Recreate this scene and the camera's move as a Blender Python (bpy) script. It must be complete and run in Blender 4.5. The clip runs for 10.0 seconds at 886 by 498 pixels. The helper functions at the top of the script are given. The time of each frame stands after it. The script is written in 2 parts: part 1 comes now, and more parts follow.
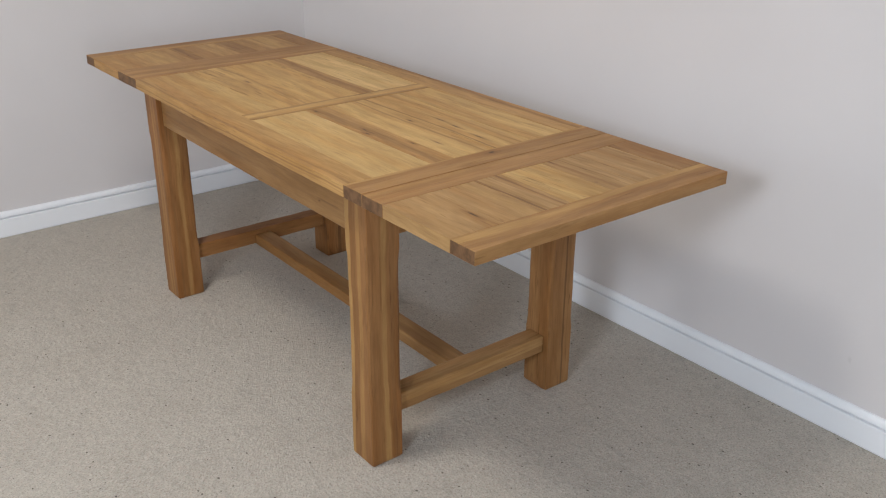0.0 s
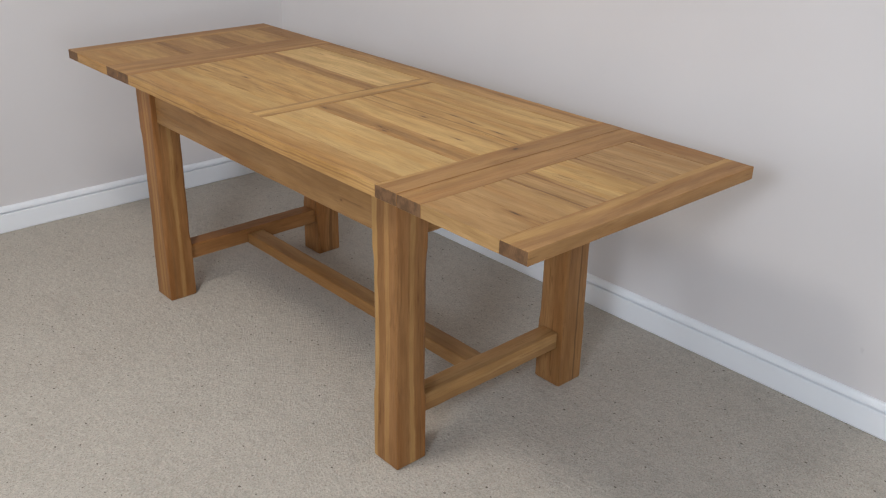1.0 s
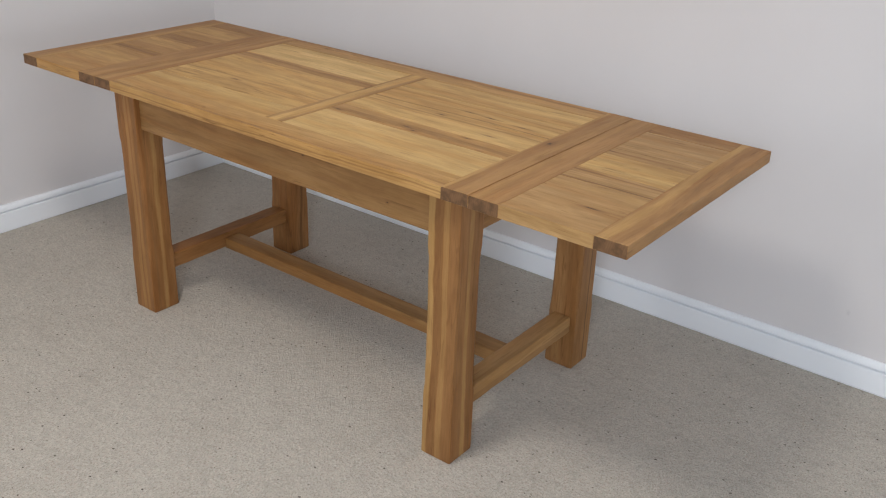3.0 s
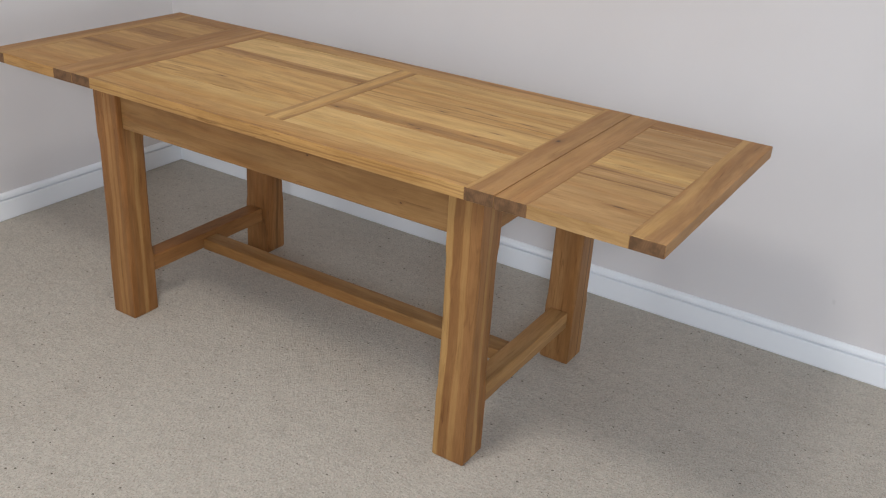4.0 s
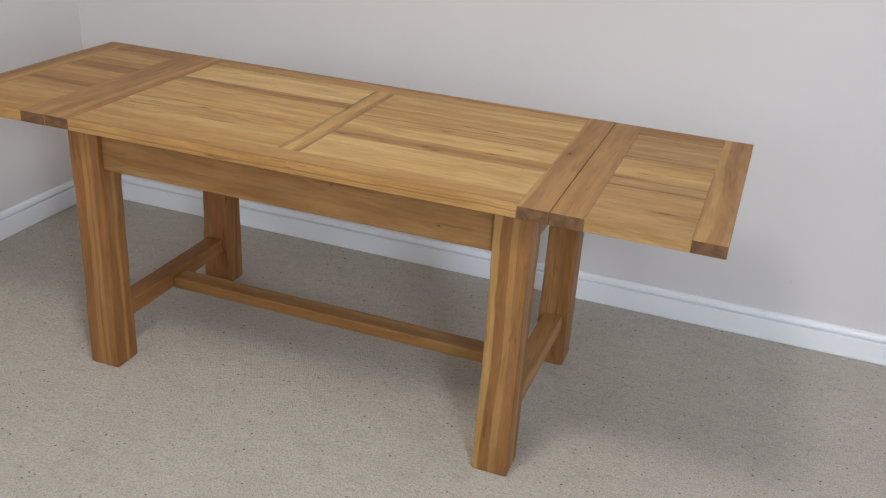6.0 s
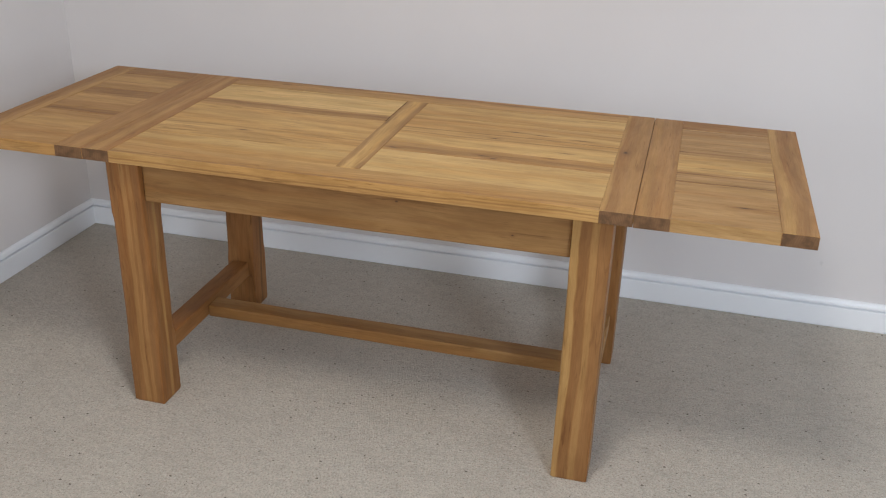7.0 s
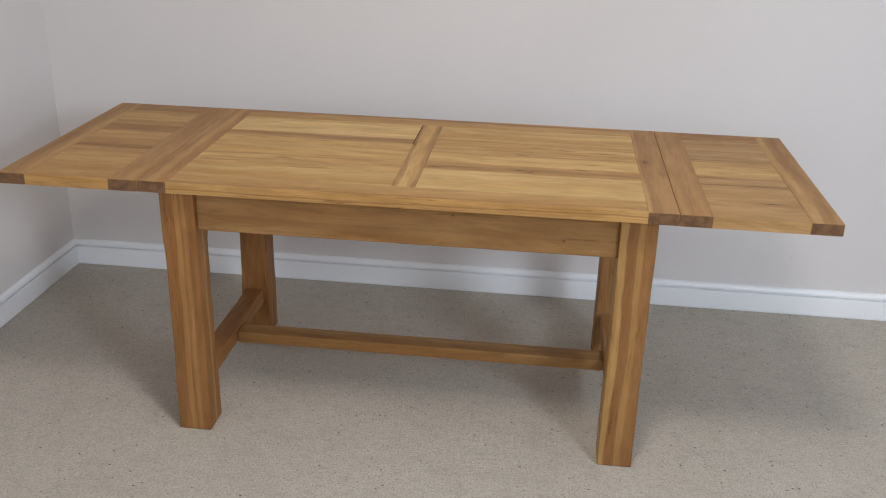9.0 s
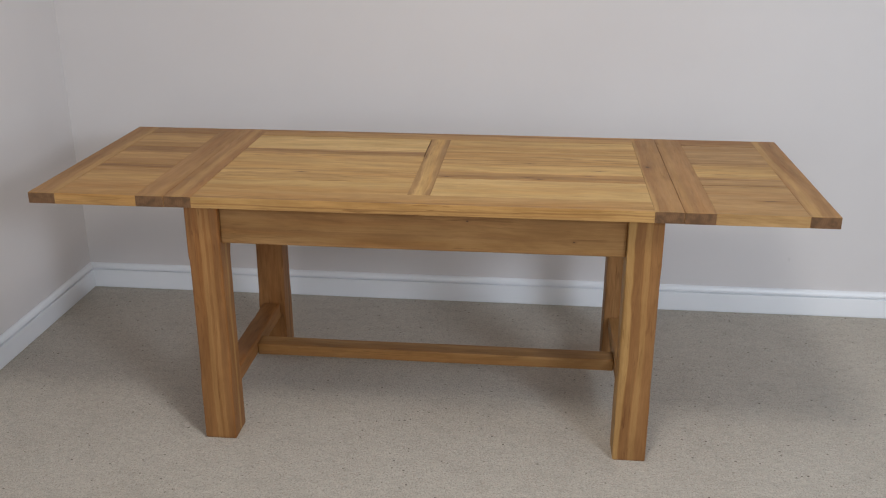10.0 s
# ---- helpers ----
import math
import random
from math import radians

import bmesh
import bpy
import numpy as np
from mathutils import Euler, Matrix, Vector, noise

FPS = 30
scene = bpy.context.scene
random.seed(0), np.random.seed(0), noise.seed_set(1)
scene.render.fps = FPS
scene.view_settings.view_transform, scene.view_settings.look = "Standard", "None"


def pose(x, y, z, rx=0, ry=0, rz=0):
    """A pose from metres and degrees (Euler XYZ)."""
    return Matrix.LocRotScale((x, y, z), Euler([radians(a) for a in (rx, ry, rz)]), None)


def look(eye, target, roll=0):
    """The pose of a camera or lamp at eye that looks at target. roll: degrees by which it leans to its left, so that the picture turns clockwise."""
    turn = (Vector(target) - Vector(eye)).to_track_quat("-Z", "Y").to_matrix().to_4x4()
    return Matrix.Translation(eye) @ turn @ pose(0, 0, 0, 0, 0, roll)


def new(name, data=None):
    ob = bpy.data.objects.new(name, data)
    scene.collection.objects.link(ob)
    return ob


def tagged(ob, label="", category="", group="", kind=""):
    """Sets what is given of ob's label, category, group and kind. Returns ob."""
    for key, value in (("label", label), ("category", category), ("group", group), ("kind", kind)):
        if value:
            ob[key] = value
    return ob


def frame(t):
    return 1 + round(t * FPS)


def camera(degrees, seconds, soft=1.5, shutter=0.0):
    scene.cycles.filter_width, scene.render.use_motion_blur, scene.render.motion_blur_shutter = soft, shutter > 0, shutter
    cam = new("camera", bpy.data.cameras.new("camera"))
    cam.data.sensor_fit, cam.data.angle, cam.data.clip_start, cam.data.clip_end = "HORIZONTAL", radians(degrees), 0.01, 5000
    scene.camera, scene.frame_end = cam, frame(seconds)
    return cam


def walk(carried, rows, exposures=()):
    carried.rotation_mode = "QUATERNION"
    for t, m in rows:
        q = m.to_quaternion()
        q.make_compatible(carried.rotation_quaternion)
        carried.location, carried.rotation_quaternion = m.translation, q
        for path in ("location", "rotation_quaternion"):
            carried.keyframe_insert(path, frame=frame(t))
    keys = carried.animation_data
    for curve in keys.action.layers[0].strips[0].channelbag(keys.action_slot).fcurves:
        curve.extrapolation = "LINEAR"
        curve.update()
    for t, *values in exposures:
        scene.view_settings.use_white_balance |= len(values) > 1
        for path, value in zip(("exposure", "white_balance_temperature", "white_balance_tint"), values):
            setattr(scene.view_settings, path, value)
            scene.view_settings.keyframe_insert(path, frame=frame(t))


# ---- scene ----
cam = camera(50.1, 10.0, soft=1.15)
PATH = [
    (0, (2.342, -1.391, 1.5), (0.898, -0.265, 0.694), 0.3),
    (0.5, (2.265, -1.488, 1.512), (0.853, -0.328, 0.698), 0.4),
    (1, (2.171, -1.534, 1.5), (0.82, -0.309, 0.679), 1.2),
    (1.5, (2.064, -1.597, 1.499), (0.766, -0.322, 0.67), 1.4),
    (2, (1.982, -1.662, 1.509), (0.739, -0.34, 0.669), 2.3),
    (3.5, (1.701, -1.985, 1.546), (0.698, -0.481, 0.691), 2.9),
    (4, (1.583, -2.005, 1.54), (0.651, -0.46, 0.678), 3.7),
    (4.5, (1.462, -2.029, 1.541), (0.599, -0.446, 0.676), 1.5),
    (5, (1.365, -2.084, 1.55), (0.572, -0.463, 0.689), 2.9),
    (6.5, (0.938, -2.304, 1.565), (0.438, -0.555, 0.733), 2.6),
    (7, (0.769, -2.309, 1.564), (0.318, -0.549, 0.729), 1.6),
    (7.5, (0.666, -2.324, 1.565), (0.258, -0.552, 0.732), 2.5),
    (8, (0.519, -2.384, 1.574), (0.193, -0.599, 0.733), 1.0),
    (8.5, (0.389, -2.467, 1.574), (0.135, -0.668, 0.736), 1.6),
    (9, (0.355, -2.561, 1.567), (0.155, -0.724, 0.801), 1.5),
    (9.5, (0.327, -2.638, 1.567), (0.167, -0.792, 0.815), 0.8),
    (10, (0.309, -2.687, 1.546), (0.12, -0.827, 0.837), 0.0),
]
walk(cam, [(t, look(eye, target, roll)) for t, eye, target, roll in PATH],
     exposures=[(0, 0.04), (8.5, 0.04), (9.2, 0.01), (10, -0.08)])

X_LEFT, X_RIGHT, Y_BACK, Y_FRONT, Z_TOP = -1.515, 5.2, 0.803, -3.0, 2.7
WALL = 0.14

# ---- world and lamps ----
world = bpy.data.worlds.new("world")
scene.world = world
world.use_nodes = True
sky = world.node_tree.nodes.new("ShaderNodeTexSky")
sky.sky_type, sky.sun_disc = "NISHITA", False
sky.sun_elevation, sky.sun_rotation = radians(40), radians(20)
world.node_tree.links.new(sky.outputs[0], world.node_tree.nodes["Background"].inputs[0])
world.node_tree.nodes["Background"].inputs[1].default_value = 0.1


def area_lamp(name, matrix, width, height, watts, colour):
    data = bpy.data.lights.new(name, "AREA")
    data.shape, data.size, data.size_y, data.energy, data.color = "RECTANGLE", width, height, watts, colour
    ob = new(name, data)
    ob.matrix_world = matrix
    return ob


# daylight in unseen windows: small high one behind the camera, tall one beside it
area_lamp("high_window_daylight", look((2.25, Y_FRONT - 0.05, 1.97), (0.4, 0.3, 0.3)), 0.6, 0.5, 52, (0.75, 0.855, 1.0))
# broad unseen fill added at the front left for the left wall and floor
area_lamp("front_left_fill", look((-0.75, Y_FRONT - 0.05, 1.05), (-0.6, 0.3, 0.2)), 1.1, 1.3, 13, (0.92, 0.94, 0.97))
area_lamp("side_window_daylight", look((X_RIGHT + 0.05, -1.7, 1.15), (0.0, 0.0, 0.2)), 1.8, 1.3, 45, (0.82, 0.90, 1.0))
# assumed overhead lamp, unseen and without a fixture, added to light the front carpet
area_lamp("unseen_overhead_light", pose(0.35, -1.2, Z_TOP - 0.01), 0.45, 0.45, 25, (1.0, 0.965, 0.925))


# ---- materials ----
def nodes_of(name):
    mat = bpy.data.materials.new(name)
    mat.use_nodes = True
    nt = mat.node_tree
    return mat, nt, nt.nodes["Principled BSDF"]


class Graph:
    """Short hand for wiring nodes."""

    def __init__(self, nt):
        self.nt = nt

    def node(self, kind):
        n = self.nt.nodes.new("ShaderNode" + kind)
        return n

    def plug(self, value, socket):
        if isinstance(value, bpy.types.NodeSocket):
            self.nt.links.new(value, socket)
        elif value is not None:
            socket.default_value = value

    def math(self, op, a, b=None, c=None, clamp=False):
        n = self.nt.nodes.new("ShaderNodeMath")
        n.operation, n.use_clamp = op, clamp
        for value, socket in zip((a, b, c), n.inputs):
            self.plug(value, socket)
        return n.outputs[0]

    def mix(self, factor, a, b, blend="MIX"):
        n = self.nt.nodes.new("ShaderNodeMix")
        n.data_type, n.blend_type = "RGBA", blend
        self.plug(factor, n.inputs[0])
        self.plug(a, n.inputs[6])
        self.plug(b, n.inputs[7])
        return n.outputs[2]

    def noise(self, vector, scale, detail=4.0, rough=0.55, distort=0.0):
        n = self.nt.nodes.new("ShaderNodeTexNoise")
        self.plug(vector, n.inputs["Vector"])
        n.inputs["Scale"].default_value, n.inputs["Detail"].default_value = scale, detail
        n.inputs["Roughness"].default_value, n.inputs["Distortion"].default_value = rough, distort
        return n.outputs[0]

    def ramp(self, value, low, high, to_low=0.0, to_high=1.0):
        n = self.nt.nodes.new("ShaderNodeMapRange")
        n.interpolation_type = "SMOOTHSTEP"
        self.plug(value, n.inputs[0])
        for k, v in enumerate((low, high, to_low, to_high)):
            n.inputs[k + 1].default_value = v
        return n.outputs[0]

    def mapped(self, vector, scale=(1, 1, 1), location=(0, 0, 0)):
        n = self.nt.nodes.new("ShaderNodeMapping")
        self.plug(vector, n.inputs[0])
        n.inputs["Scale"].default_value, n.inputs["Location"].default_value = scale, location
        return n.outputs[0]

    def coord(self, kind="Object"):
        return self.nt.nodes.new("ShaderNodeTexCoord").outputs[kind]

    def bump(self, height, strength, distance):
        n = self.nt.nodes.new("ShaderNodeBump")
        n.inputs["Strength"].default_value, n.inputs["Distance"].default_value = strength, distance
        self.plug(height, n.inputs["Height"])
        return n.outputs[0]

    def split(self, vector):
        n = self.nt.nodes.new("ShaderNodeSeparateXYZ")
        self.plug(vector, n.inputs[0])
        return n.outputs

    def join(self, x, y, z):
        n = self.nt.nodes.new("ShaderNodeCombineXYZ")
        for value, socket in zip((x, y, z), n.inputs):
            self.plug(value, socket)
        return n.outputs[0]


OAK_PALE, OAK_GOLD, OAK_TAN, OAK_UMBER, OAK_BROWN, OAK_DARK = (
    (0.60, 0.392, 0.158), (0.505, 0.305, 0.110), (0.410, 0.229, 0.081), (0.335, 0.173, 0.060), (0.225, 0.108, 0.039), (0.11, 0.050, 0.020))

OAK_BREAD = (0.338, 0.176, 0.064)
# right leaf's tan, less saturated to carry a cool window sheen in the colour
OAK_LEAF = (0.415, 0.242, 0.097)


def oak(name, base, streak=0.35, bands=(), knots=(), seed=0.0, rough=0.40, faces=(), face_knots=()):
    """Oiled oak whose grain runs along the board's own x. bands (across y) and faces (across z): (place, half width, strength, colour);
    knots: (x, y, radius, squeeze along the grain); face_knots: the same across z."""
    mat, nt, bsdf = nodes_of(name)
    g = Graph(nt)
    here = g.coord()
    lot = nt.nodes.new("ShaderNodeObjectInfo").outputs["Random"]
    shift = g.math("MULTIPLY", lot, 40.0)
    x, y, z = g.split(here)
    drift = g.noise(g.join(g.math("MULTIPLY", x, 1.5), g.math("MULTIPLY_ADD", y, 2.0, seed), g.math("ADD", shift, z)), 1.0, 2.0)
    ripple = g.noise(g.join(g.math("MULTIPLY", x, 9.0), g.math("MULTIPLY_ADD", y, 8.0, seed), shift), 1.0, 2.0)
    sway = g.math("ADD", g.math("MULTIPLY", g.math("SUBTRACT", drift, 0.5), 0.05), g.math("MULTIPLY", g.math("SUBTRACT", ripple, 0.5), 0.008))
    ys = g.math("ADD", y, sway)
    zs = g.math("ADD", z, g.math("MULTIPLY", sway, 0.7))
    moved = g.join(g.math("ADD", x, g.math("ADD", shift, seed * 7.3)), ys, g.math("ADD", zs, shift))
    broad = g.noise(g.mapped(moved, (1.3, 13, 13)), 1.0, 3.0, 0.55)
    hue = g.noise(g.mapped(moved, (1.3, 20, 20), (5, 3, 1)), 1.0, 2.0, 0.5)
    ribbon = g.noise(g.mapped(moved, (3.4, 34, 34)), 1.0, 4.0, 0.62, 0.15)
    grain = g.noise(g.mapped(moved, (6.0, 150, 150)), 1.0, 4.0, 0.65, 0.2)
    dash = g.noise(g.mapped(moved, (7.0, 210, 210), (2, 0, 0)), 1.0, 2.0, 0.5)
    figure = g.noise(g.mapped(moved, (1.0, 9, 9), (seed, 0, 0)), 1.0, 1.0, 0.4)
    rings = g.math("SINE", g.math("ADD", g.math("MULTIPLY", figure, 95.0), g.math("MULTIPLY", grain, 2.0)))
    veins = g.noise(g.mapped(moved, (2.0, 26, 26), (9, 2, seed)), 1.0, 2.0, 0.5)
    vein = g.ramp(g.math("ABSOLUTE", g.math("SUBTRACT", veins, 0.5)), 0.018, 0.004)
    patch = g.ramp(g.noise(g.mapped(moved, (1.6, 10, 10), (3, 7, 0)), 1.0, 2.0), 0.50, 0.62)
    pale = tuple(min(1, c * k) for c, k in zip(base, (1.20, 1.26, 1.36))) + (1,)
    warm = tuple(c * k for c, k in zip(base, (0.98, 0.84, 0.66))) + (1,)
    deep = tuple(c * k for c, k in zip(base, (0.58, 0.50, 0.42))) + (1,)
    col = g.mix(g.ramp(broad, 0.38, 0.60), pale, tuple(base) + (1,))
    col = g.mix(g.math("MULTIPLY", g.ramp(hue, 0.45, 0.66), 0.55), col, warm)
    col = g.mix(g.math("MULTIPLY", g.ramp(ribbon, 0.57, 0.72), min(1.0, streak * 0.65)), col, deep)
    col = g.mix(g.math("MULTIPLY", g.ramp(rings, 0.2, 1.0), streak * 0.40), col, deep)
    col = g.mix(g.math("MULTIPLY", g.math("MULTIPLY", vein, patch), min(0.8, streak * 0.9)), col, tuple(c * k for c, k in zip(base, (0.36, 0.29, 0.24))) + (1,))
    for across, stir, inner, (by, half, strength, colour) in [(ys, 2.2, 0.35, b) for b in bands] + [(zs, 1.0, 0.7, b) for b in faces]:
        off = g.math("ADD", across, g.math("MULTIPLY", g.math("SUBTRACT", ribbon, 0.5), half * stir))
        off = g.math("ABSOLUTE", g.math("SUBTRACT", off, by))
        mask = g.math("MULTIPLY", g.ramp(off, half * 1.15, half * inner), strength)
        col = g.mix(mask, col, tuple(colour) + (1,))
    for across, (kx, ky, r, *squeeze) in [(y, k) for k in knots] + [(z, k) for k in face_knots]:
        dx = g.math("MULTIPLY", g.math("SUBTRACT", x, kx), squeeze[0] if squeeze else 0.42)
        dy = g.math("SUBTRACT", across, ky)
        d = g.math("SQRT", g.math("ADD", g.math("MULTIPLY", dx, dx), g.math("MULTIPLY", dy, dy)))
        d = g.math("ADD", d, g.math("MULTIPLY", g.math("SUBTRACT", grain, 0.5), r * 1.4))
        col = g.mix(g.math("MULTIPLY", g.ramp(d, r * 2.6, r * 0.4), 0.65), col, tuple(OAK_BROWN) + (1,))
        col = g.mix(g.math("MULTIPLY", g.ramp(d, r * 0.8, r * 0.3), 0.8), col, (0.055, 0.026, 0.014, 1))
    col = g.mix(g.math("MULTIPLY", g.ramp(grain, 0.50, 0.70), min(1.0, streak * 0.75)), col, g.mix(1.0, col, (0.70, 0.63, 0.55, 1), "MULTIPLY"))
    fine = g.noise(g.mapped(moved, (12.0, 340, 340), (1, 5, seed)), 1.0, 3.0, 0.6)
    col = g.mix(0.26, col, g.mix(1.0, col, g.mix(g.ramp(fine, 0.36, 0.64), (1.13, 1.15, 1.17, 1), (0.80, 0.76, 0.71, 1)), "MULTIPLY"))
    mottle = g.noise(g.mapped(moved, (7.0, 34, 34), (seed, 2, 4)), 1.0, 4.0, 0.6)
    col = g.mix(0.8, col, g.mix(1.0, col, g.mix(g.ramp(mottle, 0.35, 0.65), (1.10, 1.11, 1.12, 1), (0.88, 0.86, 0.83, 1)), "MULTIPLY"))
    score = g.ramp(g.noise(g.mapped(moved, (2.0, 80, 80), (4, 1, seed)), 1.0, 2.0, 0.5), 0.66, 0.74)
    col = g.mix(g.math("MULTIPLY", score, min(0.85, streak * 1.4)), col, g.mix(1.0, col, (0.50, 0.40, 0.31, 1), "MULTIPLY"))
    shake = g.noise(g.mapped(moved, (10.0, 150, 150), (7, 3, seed)), 1.0, 2.0, 0.5)
    where = g.ramp(g.noise(g.mapped(moved, (2.2, 14, 14), (1, 9, seed)), 1.0, 2.0), 0.52, 0.64)
    col = g.mix(g.math("MULTIPLY", g.math("MULTIPLY", g.ramp(shake, 0.62, 0.70), where), min(0.9, streak * 2.2)), col, g.mix(1.0, col, (0.38, 0.29, 0.22, 1), "MULTIPLY"))
    flecks = g.ramp(dash, 0.64, 0.74)
    col = g.mix(g.math("MULTIPLY", flecks, 0.45), col, g.mix(1.0, col, (0.45, 0.36, 0.28, 1), "MULTIPLY"))
    tone = g.math("MULTIPLY_ADD", lot, 0.12, 0.94)
    col = g.mix(1.0, col, g.join(tone, tone, tone), "MULTIPLY")
    g.plug(col, bsdf.inputs["Base Color"])
    g.plug(g.math("MULTIPLY_ADD", grain, 0.18, rough), bsdf.inputs["Roughness"])
    bsdf.inputs["Specular IOR Level"].default_value = 0.22
    height = g.math("SUBTRACT", g.math("MULTIPLY", grain, 0.5), flecks)
    g.plug(g.bump(height, 0.3, 0.0007), bsdf.inputs["Normal"])
    return mat


def end_grain(name, base):
    mat, nt, bsdf = nodes_of(name)
    g = Graph(nt)
    here = g.coord()
    shift = nt.nodes.new("ShaderNodeObjectInfo").outputs["Random"]
    x, y, z = g.split(here)
    moved = g.join(g.math("MULTIPLY", shift, 9.0), g.math("ADD", y, shift), z)
    arcs = nt.nodes.new("ShaderNodeTexWave")
    arcs.wave_type, arcs.rings_direction = "RINGS", "X"
    g.plug(g.mapped(moved, (1, 1, 1), (0, -0.4, 0.05)), arcs.inputs["Vector"])
    arcs.inputs["Scale"].default_value, arcs.inputs["Distortion"].default_value = 60.0, 3.0
    blot = g.noise(moved, 45.0, 4.0)
    col = g.mix(g.ramp(blot, 0.35, 0.7), tuple(base) + (1,), tuple(c * 0.55 for c in base) + (1,))
    col = g.mix(g.math("MULTIPLY", arcs.outputs[1], 0.3), col, tuple(c * 0.6 for c in base) + (1,))
    g.plug(col, bsdf.inputs["Base Color"])
    bsdf.inputs["Roughness"].default_value = 0.6
    bsdf.inputs["Specular IOR Level"].default_value = 0.2
    g.plug(g.bump(blot, 0.2, 0.0008), bsdf.inputs["Normal"])
    return mat


def wall_paint():
    mat, nt, bsdf = nodes_of("matt_wall_paint")
    g = Graph(nt)
    here = g.coord()
    cloud = g.noise(here, 1.3, 4.0, 0.6)
    stipple = g.noise(here, 260.0, 3.0, 0.6)
    col = g.mix(g.ramp(cloud, 0.3, 0.7), (0.722, 0.683, 0.670, 1), (0.696, 0.658, 0.645, 1))
    away = nt.nodes.new("ShaderNodeVectorMath")
    away.operation = "DISTANCE"
    g.plug(g.mapped(here, (1.0, 1.0, 0.6)), away.inputs[0])
    away.inputs[1].default_value = (1.284, Y_BACK, 0.1338)
    scuff = g.math("ADD", away.outputs["Value"], g.math("MULTIPLY", g.math("SUBTRACT", g.noise(here, 120.0), 0.5), 0.012))
    col = g.mix(g.math("MULTIPLY", g.ramp(scuff, 0.007, 0.001), 0.15), col, (0.33, 0.31, 0.29, 1))
    g.plug(col, bsdf.inputs["Base Color"])
    bsdf.inputs["Roughness"].default_value = 0.75
    bsdf.inputs["Specular IOR Level"].default_value = 0.3
    g.plug(g.bump(stipple, 0.12, 0.0008), bsdf.inputs["Normal"])
    return mat


def gloss_white():
    mat, nt, bsdf = nodes_of("white_gloss_paint")
    g = Graph(nt)
    here = g.coord()
    cloud = g.noise(here, 2.2, 3.0, 0.55)
    col = g.mix(g.ramp(cloud, 0.3, 0.75), (0.90, 0.91, 0.93, 1), (0.88, 0.89, 0.91, 1))
    g.plug(col, bsdf.inputs["Base Color"])
    g.plug(g.math("MULTIPLY_ADD", cloud, 0.15, 0.25), bsdf.inputs["Roughness"])
    g.plug(g.bump(g.noise(g.mapped(here, (3, 3, 60)), 6.0, 3.0), 0.03, 0.001), bsdf.inputs["Normal"])
    return mat


def carpet():
    mat, nt, bsdf = nodes_of("beige_twist_carpet")
    g = Graph(nt)
    here = g.coord()
    cloud = g.noise(here, 3.2, 4.0, 0.6)
    tuft = g.noise(here, 185.0, 4.0, 0.68, 0.4)
    clump = g.noise(here, 46.0, 4.0, 0.65)
    col = g.mix(g.ramp(cloud, 0.3, 0.7), (0.546, 0.498, 0.427, 1), (0.499, 0.451, 0.384, 1))
    col = g.mix(g.math("MULTIPLY", g.ramp(clump, 0.45, 0.68), 0.5), col, (0.392, 0.354, 0.310, 1))
    col = g.mix(g.math("MULTIPLY", g.ramp(tuft, 0.49, 0.63), 0.55), col, (0.25, 0.216, 0.182, 1))
    col = g.mix(g.math("MULTIPLY", g.ramp(tuft, 0.46, 0.34), 0.42), col, (0.70, 0.65, 0.585, 1))
    tint = nt.nodes.new("ShaderNodeTexVoronoi")
    tint.inputs["Scale"].default_value = 290.0
    g.plug(g.mapped(here, (1, 0.8, 1)), tint.inputs["Vector"])
    tr, tg, tb = g.split(tint.outputs["Color"])
    col = g.mix(g.ramp(tr, 0.72, 0.95, 0.0, 0.35), col, (0.56, 0.44, 0.37, 1))
    col = g.mix(g.ramp(tg, 0.72, 0.95, 0.0, 0.35), col, (0.47, 0.47, 0.38, 1))
    col = g.mix(g.ramp(tb, 0.78, 0.97, 0.0, 0.35), col, (0.66, 0.62, 0.56, 1))
    nap = g.noise(g.mapped(here, (1.0, 1.6, 1.0)), 14.0, 3.0, 0.6)
    col = g.mix(g.ramp(nap, 0.48, 0.66, 0.0, 0.22), col, (0.36, 0.32, 0.275, 1))
    flecks = nt.nodes.new("ShaderNodeTexVoronoi")
    flecks.inputs["Scale"].default_value = 58.0
    g.plug(g.mapped(here, (1, 1.35, 1)), flecks.inputs["Vector"])
    r, gg, b = g.split(flecks.outputs["Color"])
    size = g.math("MULTIPLY", g.ramp(r, 0.74, 1.0), 0.22)
    spot = g.math("MULTIPLY", g.math("LESS_THAN", flecks.outputs["Distance"], size), g.ramp(gg, 0.0, 0.5, 0.35, 0.85))
    col = g.mix(spot, col, (0.09, 0.07, 0.055, 1))
    g.plug(col, bsdf.inputs["Base Color"])
    bsdf.inputs["Roughness"].default_value = 0.95
    bsdf.inputs["Specular IOR Level"].default_value = 0.1
    bsdf.inputs["Sheen Weight"].default_value = 0.0
    height = g.math("ADD", g.math("MULTIPLY", tuft, 0.7), clump)
    g.plug(g.bump(height, 0.65, 0.006), bsdf.inputs["Normal"])
    return mat


PAINT, GLOSS, CARPET = wall_paint(), gloss_white(), carpet()
# unseen walls get a dark tone to cut bounced light and deepen the shadows
taupe, taupe_nt, taupe_bsdf = nodes_of("darkened_unseen_wall")
taupe_bsdf.inputs["Base Color"].default_value = (0.30, 0.275, 0.255, 1)
taupe_bsdf.inputs["Roughness"].default_value = 0.85
# ceiling out of view, greyed so that less light bounces under the table
plain, plain_nt, plain_bsdf = nodes_of("ceiling_greyed")
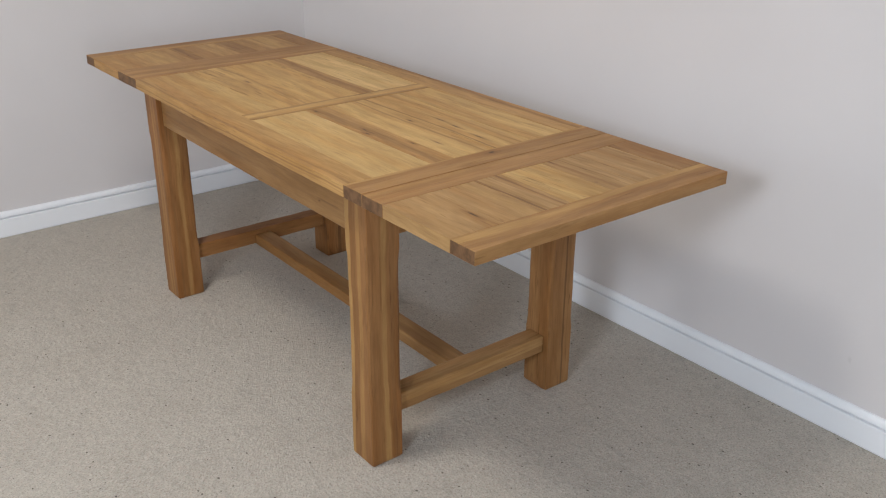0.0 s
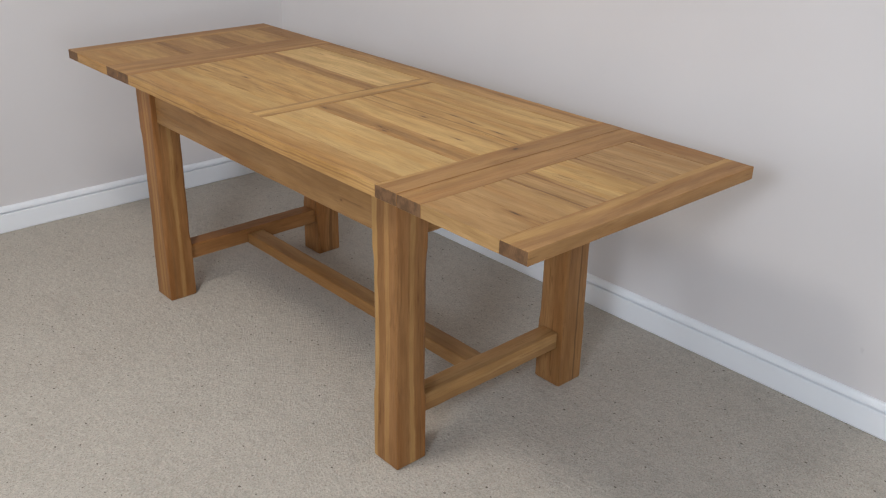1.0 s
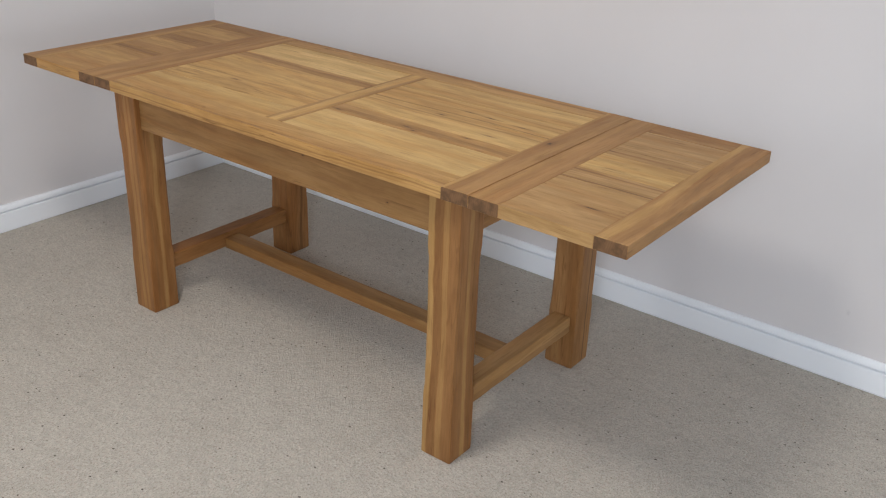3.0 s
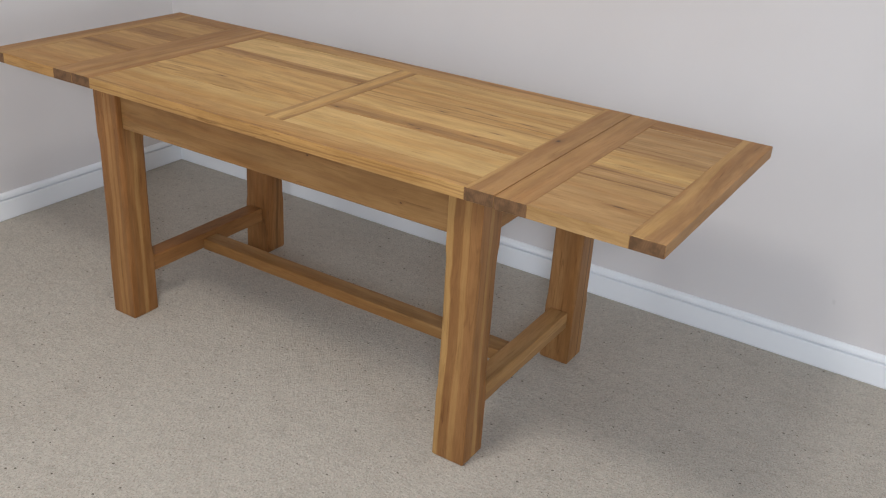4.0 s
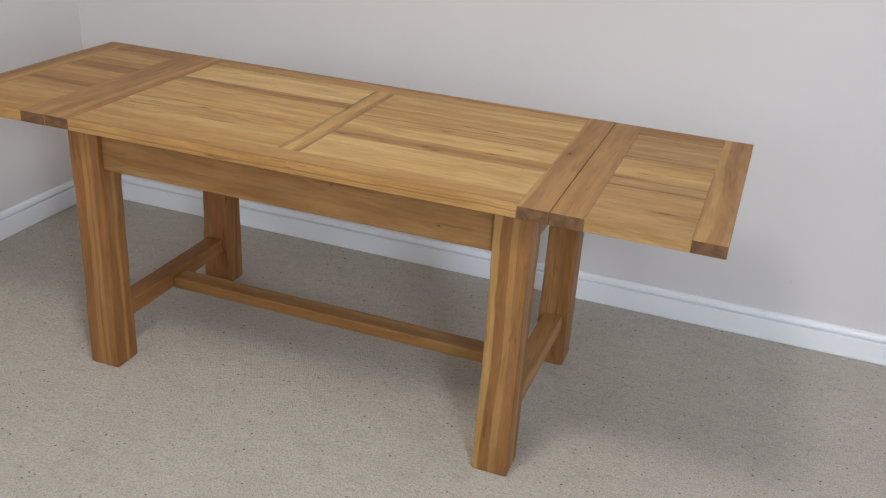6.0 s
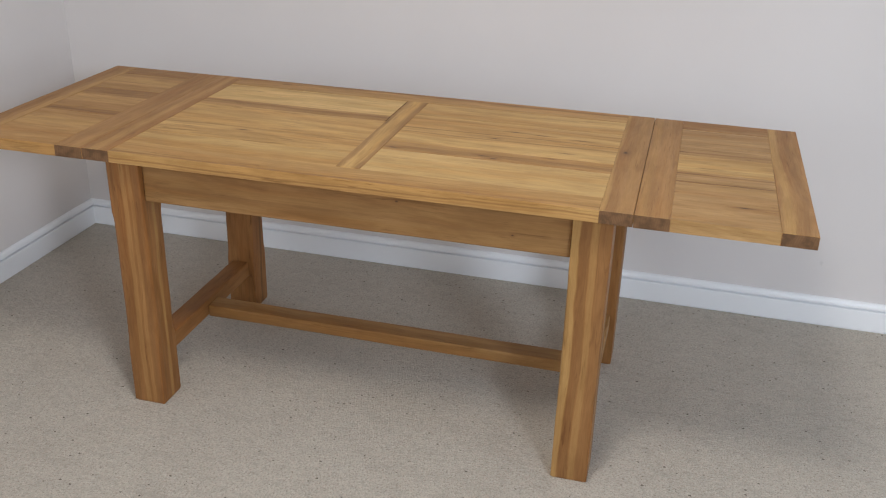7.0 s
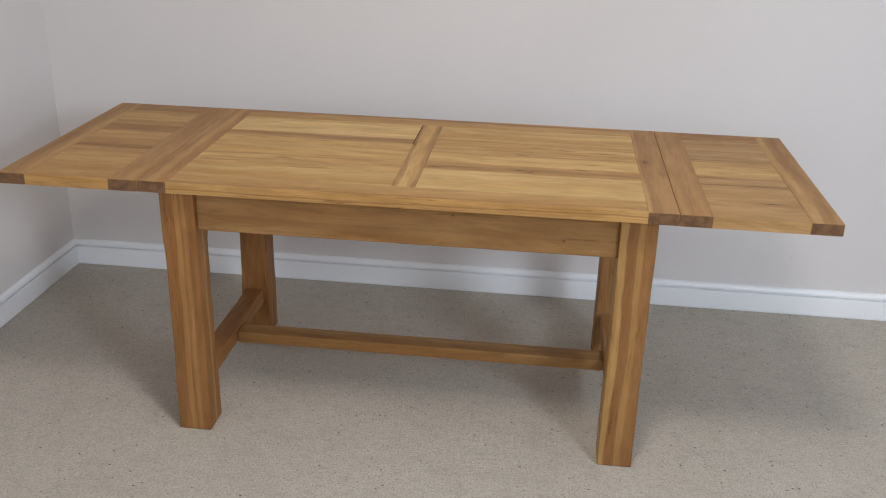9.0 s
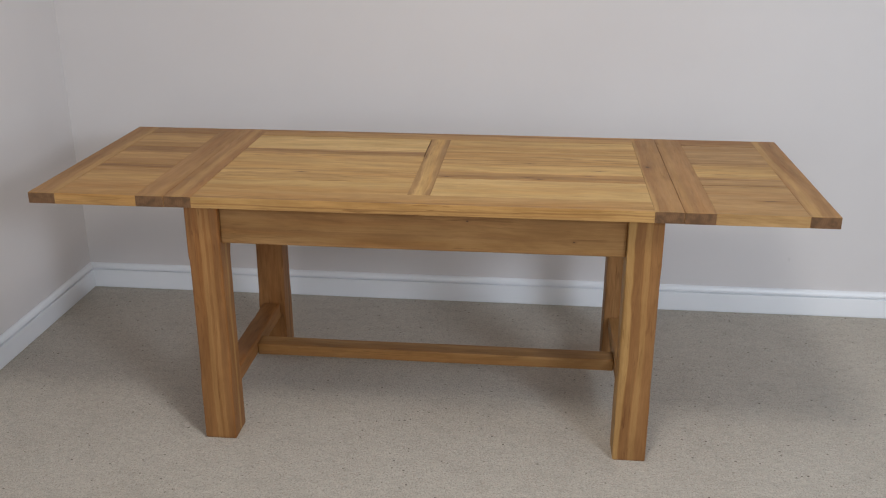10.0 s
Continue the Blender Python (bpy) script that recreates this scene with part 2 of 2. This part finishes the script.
plain_bsdf.inputs["Base Color"].default_value = (0.58, 0.57, 0.55, 1)
plain_bsdf.inputs["Roughness"].default_value = 0.9


# ---- mesh helpers ----
def linked(name, bm, mats, parent=None, matrix=None, label="", smooth=False):
    me = bpy.data.meshes.new(name)
    bm.to_mesh(me)
    bm.free()
    for m in mats if isinstance(mats, (list, tuple)) else (mats,):
        me.materials.append(m)
    for p in me.polygons:
        p.use_smooth = smooth
    ob = new(name, me)
    if parent:
        ob.parent = parent
    if matrix is not None:
        ob.matrix_local = matrix
    if label:
        tagged(ob, label)
    return ob


def box_bm(x0, x1, y0, y1, z0, z1):
    bm = bmesh.new()
    bmesh.ops.create_cube(bm, size=1)
    bm.transform(Matrix.Translation(((x0 + x1) / 2, (y0 + y1) / 2, (z0 + z1) / 2)) @ Matrix.Diagonal((x1 - x0, y1 - y0, z1 - z0, 1)))
    return bm


def loft_bm(sections, caps=True):
    """A closed tube through rings of points; the end caps take material 1."""
    bm = bmesh.new()
    rings = [[bm.verts.new(p) for p in ring] for ring in sections]
    n = len(rings[0])
    for a, b in zip(rings, rings[1:]):
        for k in range(n):
            bm.faces.new((a[k], a[(k + 1) % n], b[(k + 1) % n], b[k]))
    if caps:
        bm.faces.new(list(reversed(rings[0]))).material_index = 1
        bm.faces.new(rings[-1]).material_index = 1
    bmesh.ops.recalc_face_normals(bm, faces=bm.faces)
    return bm


def ring_at(x, w, t, c):
    """The outline of a board at x: width w, thickness t, its four corners eased by c (one value or four)."""
    c = c if isinstance(c, (list, tuple)) else (c,) * 4
    h, v = w / 2, t / 2
    pts = []
    for (sy, sz), e, first in zip(((1, 1), (-1, 1), (-1, -1), (1, -1)), c, (1, 0, 1, 0)):
        a, b = (x, sy * h, sz * (v - e)), (x, sy * (h - e), sz * v)
        m = (x, sy * (h - e * 0.3), sz * (v - e * 0.3))
        pts += [a, m, b] if first else [b, m, a]
    return pts


def board_bm(length, width, thick, ease=0.002, steps=9, wobble=0.0006, rng=random):
    h = length / 2
    xs = [-h, -h + ease] + [-h + length * k / steps for k in range(1, steps)] + [h - ease, h]
    sections = []
    for k, x in enumerate(xs):
        last = k in (0, len(xs) - 1)
        cut = ease if last else 0
        es = [ease * rng.uniform(0.7, 1.5) for _ in range(4)]
        w = width - 2 * cut + (0 if last else rng.uniform(-wobble, wobble))
        t = thick - 2 * cut + (0 if last else rng.uniform(-wobble, wobble) * 0.4)
        sections.append(ring_at(x, w, t, [max(0.0006, e - cut * 0.5) for e in es]))
    return loft_bm(sections)


# ---- the room ----
def setting(name, bm, mat, label, category):
    return tagged(linked(name, bm, mat), label, category, kind="structure")


setting("floor", box_bm(X_LEFT - WALL, X_RIGHT + WALL, Y_FRONT - WALL, Y_BACK + WALL, -0.1, 0.0), CARPET, "beige speckled twist-pile fitted carpet", "carpet")
setting("wall_north", box_bm(X_LEFT - WALL, X_RIGHT + WALL, Y_BACK, Y_BACK + WALL, 0.0, Z_TOP), PAINT, "plain off-white matt painted wall", "wall")
setting("wall_west", box_bm(X_LEFT - WALL, X_LEFT, Y_FRONT, Y_BACK, 0.0, Z_TOP), PAINT, "plain off-white matt painted wall", "wall")
# the first, wide opening is made up to hold the added fill
WINS = ((-1.35, -0.15, 0.35, 1.75), (1.85, 2.65, 1.62, 2.32))
SIDE_WINS = ((-2.65, -0.75, 0.50, 2.10),)


def window_wall_bm(a, b, wins, place):
    """A wall from a to b along x with its inner face on y = 0 and openings, set in its place."""
    bm = bmesh.new()
    blocks, x = [], a
    for x0, x1, z0, z1 in wins:
        blocks += [(x, x0, 0, Z_TOP), (x0, x1, 0, z0), (x0, x1, z1, Z_TOP)]
        x = x1
    for x0, x1, z0, z1 in blocks + [(x, b, 0, Z_TOP)]:
        part_bm = box_bm(x0, x1, -WALL, 0.0, z0, z1)
        me = bpy.data.meshes.new("piece")
        part_bm.to_mesh(me)
        part_bm.free()
        bm.from_mesh(me)
        bpy.data.meshes.remove(me)
    bm.transform(place)
    return bm


setting("wall_east", window_wall_bm(Y_FRONT, Y_BACK, SIDE_WINS, pose(X_RIGHT, 0, 0, 0, 0, 90)), taupe, "plain taupe wall, unseen, darkened to cut bounced light, with a tall opening", "wall")
setting("wall_south", window_wall_bm(X_LEFT - WALL, X_RIGHT + WALL, WINS, pose(0, Y_FRONT, 0)), taupe, "plain taupe wall, unseen, darkened to cut bounced light, with two openings", "wall")
setting("ceiling", box_bm(X_LEFT - WALL, X_RIGHT + WALL, Y_FRONT - WALL, Y_BACK + WALL, Z_TOP, Z_TOP + 0.1), plain, "plain ceiling, unseen, greyed to cut bounced light", "ceiling")

# moulded skirting: a flat face, a fine groove and a rounded head
SKIRT = [(0.0, 0.0), (0.0152, 0.0), (0.0180, 0.0045), (0.0180, 0.0728), (0.0174, 0.0752), (0.0158, 0.0762), (0.0075, 0.0767), (0.0050, 0.0777), (0.0050, 0.0808), (0.0075, 0.0818), (0.0150, 0.0826)]
SKIRT += [(0.0025 + 0.0135 * math.cos(radians(a)), 0.0838 + 0.0194 * math.sin(radians(a))) for a in (0, 12, 24, 36, 48, 60, 72, 82, 90)]
SKIRT += [(0.0, 0.1032)]


def skirting(name, along, a, b, wall, sign):
    """Runs from a to b along x or y, on a wall at that coordinate, standing out towards sign; mitred at its ends."""
    rings = []
    for at, inward in ((a, 1), (b, -1)):
        ring = []
        for d, z in SKIRT:
            s = at + inward * d
            ring.append((s, wall + sign * d, z) if along == "x" else (wall + sign * d, s, z))
        rings.append(ring)
    return tagged(linked(name, loft_bm(rings), (GLOSS, GLOSS)), "white gloss painted moulded skirting board", "skirting", kind="structure")


skirting("baseboard_north", "x", X_LEFT, X_RIGHT, Y_BACK, -1)
skirting("baseboard_west", "y", Y_FRONT, Y_BACK, X_LEFT, 1)
skirting("baseboard_east", "y", Y_FRONT, Y_BACK, X_RIGHT, -1)
skirting("baseboard_south", "x", X_LEFT, X_RIGHT, Y_FRONT, 1)

# ---- the table ----
YC, TOP, THICK = 0.053, 0.772, 0.031
Y0, Y1 = YC - 0.386, YC + 0.386
rng = random.Random(7)
END = end_grain("oak_end_grain", (0.20, 0.105, 0.05))
END_PALE = end_grain("oak_end_grain_pale", (0.33, 0.19, 0.085))

table = tagged(new("extending_dining_table"), "oiled oak extending dining table, both end leaves out, on beige carpet", "table")


def along_x(x0, x1, y0, y1, top=TOP, thick=THICK):
    return x1 - x0, y1 - y0, pose((x0 + x1) / 2, (y0 + y1) / 2, top - thick / 2)


def along_y(x0, x1, y0, y1, top=TOP, thick=THICK):
    return y1 - y0, x1 - x0, pose((x0 + x1) / 2, (y0 + y1) / 2, top - thick / 2, 0, 0, 90)


def board(name, place, mat, parent, thick=THICK, ease=0.0009, end=END, label=""):
    length, width, m = place
    wobble = 0.0001 if name == "breadboard_end" else 0.0006
    return linked(name, board_bm(length, width, thick, ease, wobble=wobble, rng=rng), (mat, end), parent, m, label)


# unseen panel added inside the boards; it stops light showing through the seams
def core(name, x0, x1, label=""):
    return linked(name, box_bm(x0, x1, Y0 + 0.005, Y1 - 0.005, TOP - 0.024, TOP - 0.010), oak(name + "_oak", OAK_BROWN), table, label=label)


J = 0.0001  # half a glue joint
RAIL = 0.080
PAN0, PAN1 = Y0 + RAIL, Y1 - RAIL
tabletop = core("tabletop", -0.682, 0.684, "plank-built oak top framed by rails and breadboard ends")

# main top: two long rails, a middle rail, two breadboard ends and two panels of planks
oak_rail_near = oak("oak_rail_near", (0.445, 0.257, 0.092), 0.26, bands=((-0.030, 0.006, 0.4, OAK_BROWN),), seed=1.3, faces=((-0.003, 0.0022, 0.55, OAK_BROWN), (-0.011, 0.0018, 0.4, OAK_UMBER)))
oak_rail_far = oak("oak_rail_far", OAK_TAN, 0.40, bands=((0.028, 0.012, 0.6, OAK_BROWN),), seed=2.1)
oak_middle = oak("oak_middle_rail", OAK_GOLD, 0.3, bands=((-0.028, 0.014, 0.6, OAK_BROWN), (0.030, 0.016, 0.6, OAK_BROWN)), seed=2.9)
board("rail", along_x(-0.615 + J, 0.618 - J, Y0, PAN0 - J), oak_rail_near, tabletop)
board("rail", along_x(-0.615 + J, 0.618 - J, PAN1 + J, Y1), oak_rail_far, tabletop)
board("middle_rail", along_y(-0.036, 0.026, PAN0 + J, PAN1 - J, TOP + 0.0004), oak_middle, tabletop)
oak_bread_a = oak("oak_breadboard_knotty", OAK_BREAD, 0.26, bands=((0.030, 0.010, 0.6, OAK_GOLD), (-0.02, 0.012, 0.35, OAK_TAN)), knots=((0.035, 0.016, 0.008, 0.5),), seed=4.4)
oak_bread_b = oak("oak_breadboard", OAK_BREAD, 0.26, bands=((0.000, 0.012, 0.5, OAK_GOLD),), seed=5.2)
board("breadboard_end", along_y(0.618 + J, 0.6934, Y0, Y1), oak_bread_a, tabletop, ease=0.0005)
board("breadboard_end", along_y(-0.690, -0.615 - J, Y0, Y1), oak_bread_b, tabletop, ease=0.0005)

# planks from the back to the front: near edge y, colour, streak, bands and knots in the plank's own frame
LEFT_PANEL = (
    (0.197, (0.570, 0.367, 0.145), 0.24, ((0.062, 0.014, 0.45, OAK_GOLD),), ()),
    (0.142, (0.372, 0.200, 0.070), 0.40, ((0.006, 0.010, 0.45, OAK_BROWN),), ()),
    (-0.035, OAK_GOLD, 0.28, ((0.03, 0.02, 0.4, OAK_TAN),), ()),
    (-0.145, OAK_GOLD, 0.36, ((0.042, 0.008, 0.6, OAK_UMBER), (0.0, 0.006, 0.4, OAK_UMBER)), ((-0.05, 0.03, 0.003, 0.2),)),
    (PAN0, OAK_GOLD, 0.26, ((0.030, 0.022, 0.6, OAK_PALE),), ()),
)
RIGHT_PANEL = (
    (0.235, OAK_GOLD, 0.28, ((0.050, 0.010, 0.5, OAK_PALE),), ()),
    (0.114, OAK_GOLD, 0.27, ((-0.055, 0.004, 0.7, OAK_BROWN), (0.03, 0.006, 0.5, OAK_UMBER)), ((0.0095, -0.010, 0.0030, 0.10), (0.0855, -0.016, 0.0028, 0.12), (0.1955, -0.026, 0.0028, 0.10))),
    (-0.013, OAK_GOLD, 0.27, ((0.03, 0.005, 0.5, OAK_BROWN), (-0.03, 0.012, 0.5, OAK_PALE)), ((-0.033, 0.042, 0.0032, 0.25), (0.17, -0.02, 0.0025, 0.15))),
    (-0.085, OAK_TAN, 0.40, ((-0.006, 0.018, 0.45, OAK_BROWN),), ((-0.27, -0.017, 0.0045, 0.3), (-0.037, -0.005, 0.003, 0.2), (-0.002, -0.020, 0.0045, 0.3), (0.138, 0.026, 0.003, 0.2))),
    (PAN0, (0.580, 0.375, 0.149), 0.20, ((0.05, 0.02, 0.35, OAK_GOLD), (-0.045, 0.012, 0.4, OAK_GOLD)), ()),
)


def panel(rows, x0, x1, parent, name, y=None, drop=0.0003, gaps=()):
    y = PAN1 if y is None else y
    for k, (y_near, base, streak, bands, knots) in enumerate(rows):
        mat = oak(f"oak_{name}_{k}", base, streak, bands, knots, seed=rng.uniform(0, 30))
        board("plank", along_x(x0 + J, x1 - (0.0028 if k in gaps else J), y_near + J, y - J, TOP - drop - rng.uniform(0, 0.0003)), mat, parent, ease=0.0006)
        y = y_near


panel(LEFT_PANEL, -0.615, -0.036, tabletop, "left_panel", gaps=(0, 1))
panel(RIGHT_PANEL, 0.026, 0.618, tabletop, "right_panel")

# the two leaves
LEAF_R = (
    (0.213, OAK_LEAF, 0.45, ((0.04, 0.02, 0.45, OAK_UMBER),), ()),
    (0.128, OAK_LEAF, 0.50, ((-0.02, 0.008, 0.5, OAK_BROWN),), ()),
    (0.000, OAK_GOLD, 0.28, (), ()),
    (-0.081, OAK_LEAF, 0.55, ((-0.032, 0.005, 0.8, OAK_BROWN), (0.028, 0.005, 0.7, OAK_BROWN)), ()),
    (-0.195, OAK_LEAF, 0.30, ((0.03, 0.02, 0.4, OAK_GOLD),), ()),
)
LEAF_L = (
    (0.190, OAK_TAN, 0.32, ((0.02, 0.03, 0.5, OAK_GOLD),), ()),
    (0.116, OAK_UMBER, 0.45, (), ()),
    (-0.020, OAK_TAN, 0.45, ((-0.04, 0.03, 0.6, OAK_BREAD),), ()),
    (-0.060, OAK_UMBER, 0.45, ((0.0, 0.008, 0.6, OAK_BROWN),), ()),
    (-0.200, OAK_TAN, 0.30, ((-0.02, 0.03, 0.5, OAK_GOLD),), ()),
)


def leaf(side, rows, name):
    lo, hi = (0.6948, 1.084) if side > 0 else (-1.074, -0.6914)
    holder = core("extension_leaf", lo + (0.02 if side < 0 else -0.008), hi - (0.02 if side > 0 else -0.008), "pull-out oak end leaf with breadboard ends")
    inner = (0.6948, 0.774) if side > 0 else (-0.770, -0.6914)
    outer = (1.007, 1.084) if side > 0 else (-1.074, -0.998)
    mid = (0.774, 1.007) if side > 0 else (-0.998, -0.770)
    drop = 0.0006
    inner_mat = oak("oak_leaf_inner_" + name, OAK_BREAD, 0.20, bands=((0.028 * side, 0.012, 0.6, OAK_TAN),), seed=6.6 + side)
    outer_mat = oak("oak_leaf_outer_" + name, OAK_BREAD, 0.22, bands=((0.026 * side, 0.016, 0.65, OAK_GOLD), (-0.012 * side, 0.012, 0.3, OAK_BROWN)), seed=9.1 + side)
    board("breadboard_end", along_y(*inner, Y0, Y1, TOP - drop), inner_mat, holder, ease=0.0005)
    board("breadboard_end", along_y(*outer, Y0, Y1, TOP - drop), outer_mat, holder)
    near = rows[-1][0]
    board("rail", along_x(mid[0] + J, mid[1] - J, Y0, near - J, TOP - drop), oak("oak_leaf_rail_" + name, OAK_LEAF if side > 0 else OAK_TAN, 0.3, knots=((0.042, 0.05, 0.0032, 0.14),) if side > 0 else (), seed=11.0 + side), holder, end=END_PALE)
    board("rail", along_x(mid[0] + J, mid[1] - J, PAN1 + J, Y1, TOP - drop), oak("oak_leaf_back_rail_" + name, OAK_BREAD, 0.4, seed=13.0 + side), holder, end=END_PALE)
    panel(rows, mid[0], mid[1], holder, "leaf_" + name, drop=0.0008)


leaf(1, LEAF_R, "right")
leaf(-1, LEAF_L, "left")

# legs: square, with stopped chamfers on all four corners
LEG, LEG_H = 0.0935, TOP - THICK - 0.0005


def leg_bm(seed):
    r = random.Random(seed)
    stops = [(-0.001, 0.004), (0.004, 0.002), (0.10, 0.0022), (0.183, 0.0024), (0.196, 0.0055), (0.212, 0.0088), (0.238, 0.0102), (0.30, 0.0096), (0.40, 0.0104), (0.50, 0.0096), (0.542, 0.0102), (0.566, 0.0088), (0.581, 0.0055), (0.592, 0.0024), (0.66, 0.0022), (LEG_H, 0.002)]
    h = LEG_H / 2
    sections = []
    for z, c in stops:
        es = [c * r.uniform(0.85, 1.2) for _ in range(4)]
        side = LEG - (0.004 if z < 0 else 0)
        sections.append(ring_at(max(z, 0) - h, side, side, es))
    return loft_bm(sections)


OAK_LEG, OAK_APRON = (0.255, 0.114, 0.037), (0.286, 0.147, 0.051)
LEGS = (
    (-1, -1, oak("oak_leg_a", OAK_LEG, 0.24, bands=((0.006, 0.009, 0.7, OAK_TAN), (-0.022, 0.006, 0.6, OAK_BROWN)), seed=17, faces=((0.004, 0.008, 0.4, OAK_TAN), (-0.016, 0.006, 0.35, OAK_TAN), (-0.032, 0.008, 0.55, OAK_BROWN), (0.036, 0.010, 0.4, OAK_BROWN)))),
    (1, -1, oak("oak_leg_b", (0.264, 0.120, 0.040), 0.30, bands=((0.004, 0.010, 0.8, OAK_TAN), (0.028, 0.008, 0.6, OAK_BROWN), ), seed=20.3, faces=((0.042, 0.013, 0.6, OAK_GOLD), (0.017, 0.012, 0.45, OAK_BROWN), (-0.005, 0.009, 0.55, OAK_TAN), (-0.030, 0.014, 0.30, OAK_BROWN)))),
    (-1, 1, oak("oak_leg_c", OAK_LEG, 0.40, bands=((0.02, 0.008, 0.6, OAK_DARK),), seed=23)),
    (1, 1, oak("oak_leg_d", (0.288, 0.139, 0.049), 0.40, bands=((0.01, 0.004, 0.7, OAK_DARK),), seed=29)),
)
LX, LY = 0.605, 0.303
for k, (sx, sy, mat) in enumerate(LEGS):
    linked("leg", leg_bm(40 + k), (mat, END), table, Matrix.Translation((sx * LX, YC + sy * LY, LEG_H / 2)) @ pose(0, 0, 0, 0, -90, 0))

# aprons and stretchers
AZ0, AZ1 = 0.622, TOP - THICK - 0.0005


def beam(name, x0, x1, y0, y1, z0, z1, mat, ease=0.003, label=""):
    m = pose((x0 + x1) / 2, (y0 + y1) / 2, (z0 + z1) / 2, 0, 0, 0 if x1 - x0 > y1 - y0 else 90)
    length, width = max(x1 - x0, y1 - y0), min(x1 - x0, y1 - y0)
    return linked(name, board_bm(length, width, z1 - z0, ease, rng=rng), (mat, END), table, m, label)


# the wide upper band puts dark grain and the tabletop's shade into the colour
oak_apron = oak("oak_apron", OAK_APRON, 0.26, seed=31, faces=((0.050, 0.030, 0.35, OAK_BROWN), (-0.012, 0.004, 0.35, OAK_BROWN)), face_knots=((0.13, 0.030, 0.0042, 0.6), (0.418, -0.020, 0.0035, 0.7)))
face = LX - LEG / 2
for sy in (-1, 1):
    ya = YC + sy * (LY + LEG / 2 - 0.016)
    beam("apron", -face, face, min(ya, ya - sy * 0.022), max(ya, ya - sy * 0.022), AZ0, AZ1, oak_apron)
for sx in (-1, 1):
    xa = sx * (LX + LEG / 2 - 0.016)
    beam("apron", min(xa, xa - sx * 0.022), max(xa, xa - sx * 0.022), YC - LY + LEG / 2, YC + LY - LEG / 2, AZ0, AZ1, oak_apron)
oak_stretch = oak("oak_stretcher", OAK_LEG, 0.30, seed=37)
oak_stretch_pale = oak("oak_pale_stretcher", (0.375, 0.208, 0.080), 0.36, seed=39, faces=((-0.012, 0.012, 0.55, OAK_BROWN),))
# lighter oak, tan along the top: light from above put into the colour
oak_long = oak("oak_long_stretcher", OAK_APRON, 0.28, seed=43, bands=((0.012, 0.010, 0.4, OAK_TAN),))
for sx in (-1, 1):
    beam("stretcher", sx * LX - 0.030, sx * LX + 0.030, YC - LY + LEG / 2, YC + LY - LEG / 2, 0.124, 0.176, oak_stretch_pale if sx > 0 else oak_stretch, 0.004)
beam("stretcher", -LX + 0.030, LX - 0.030, YC - 0.034, YC + 0.030, 0.122, 0.160, oak_long, 0.004)
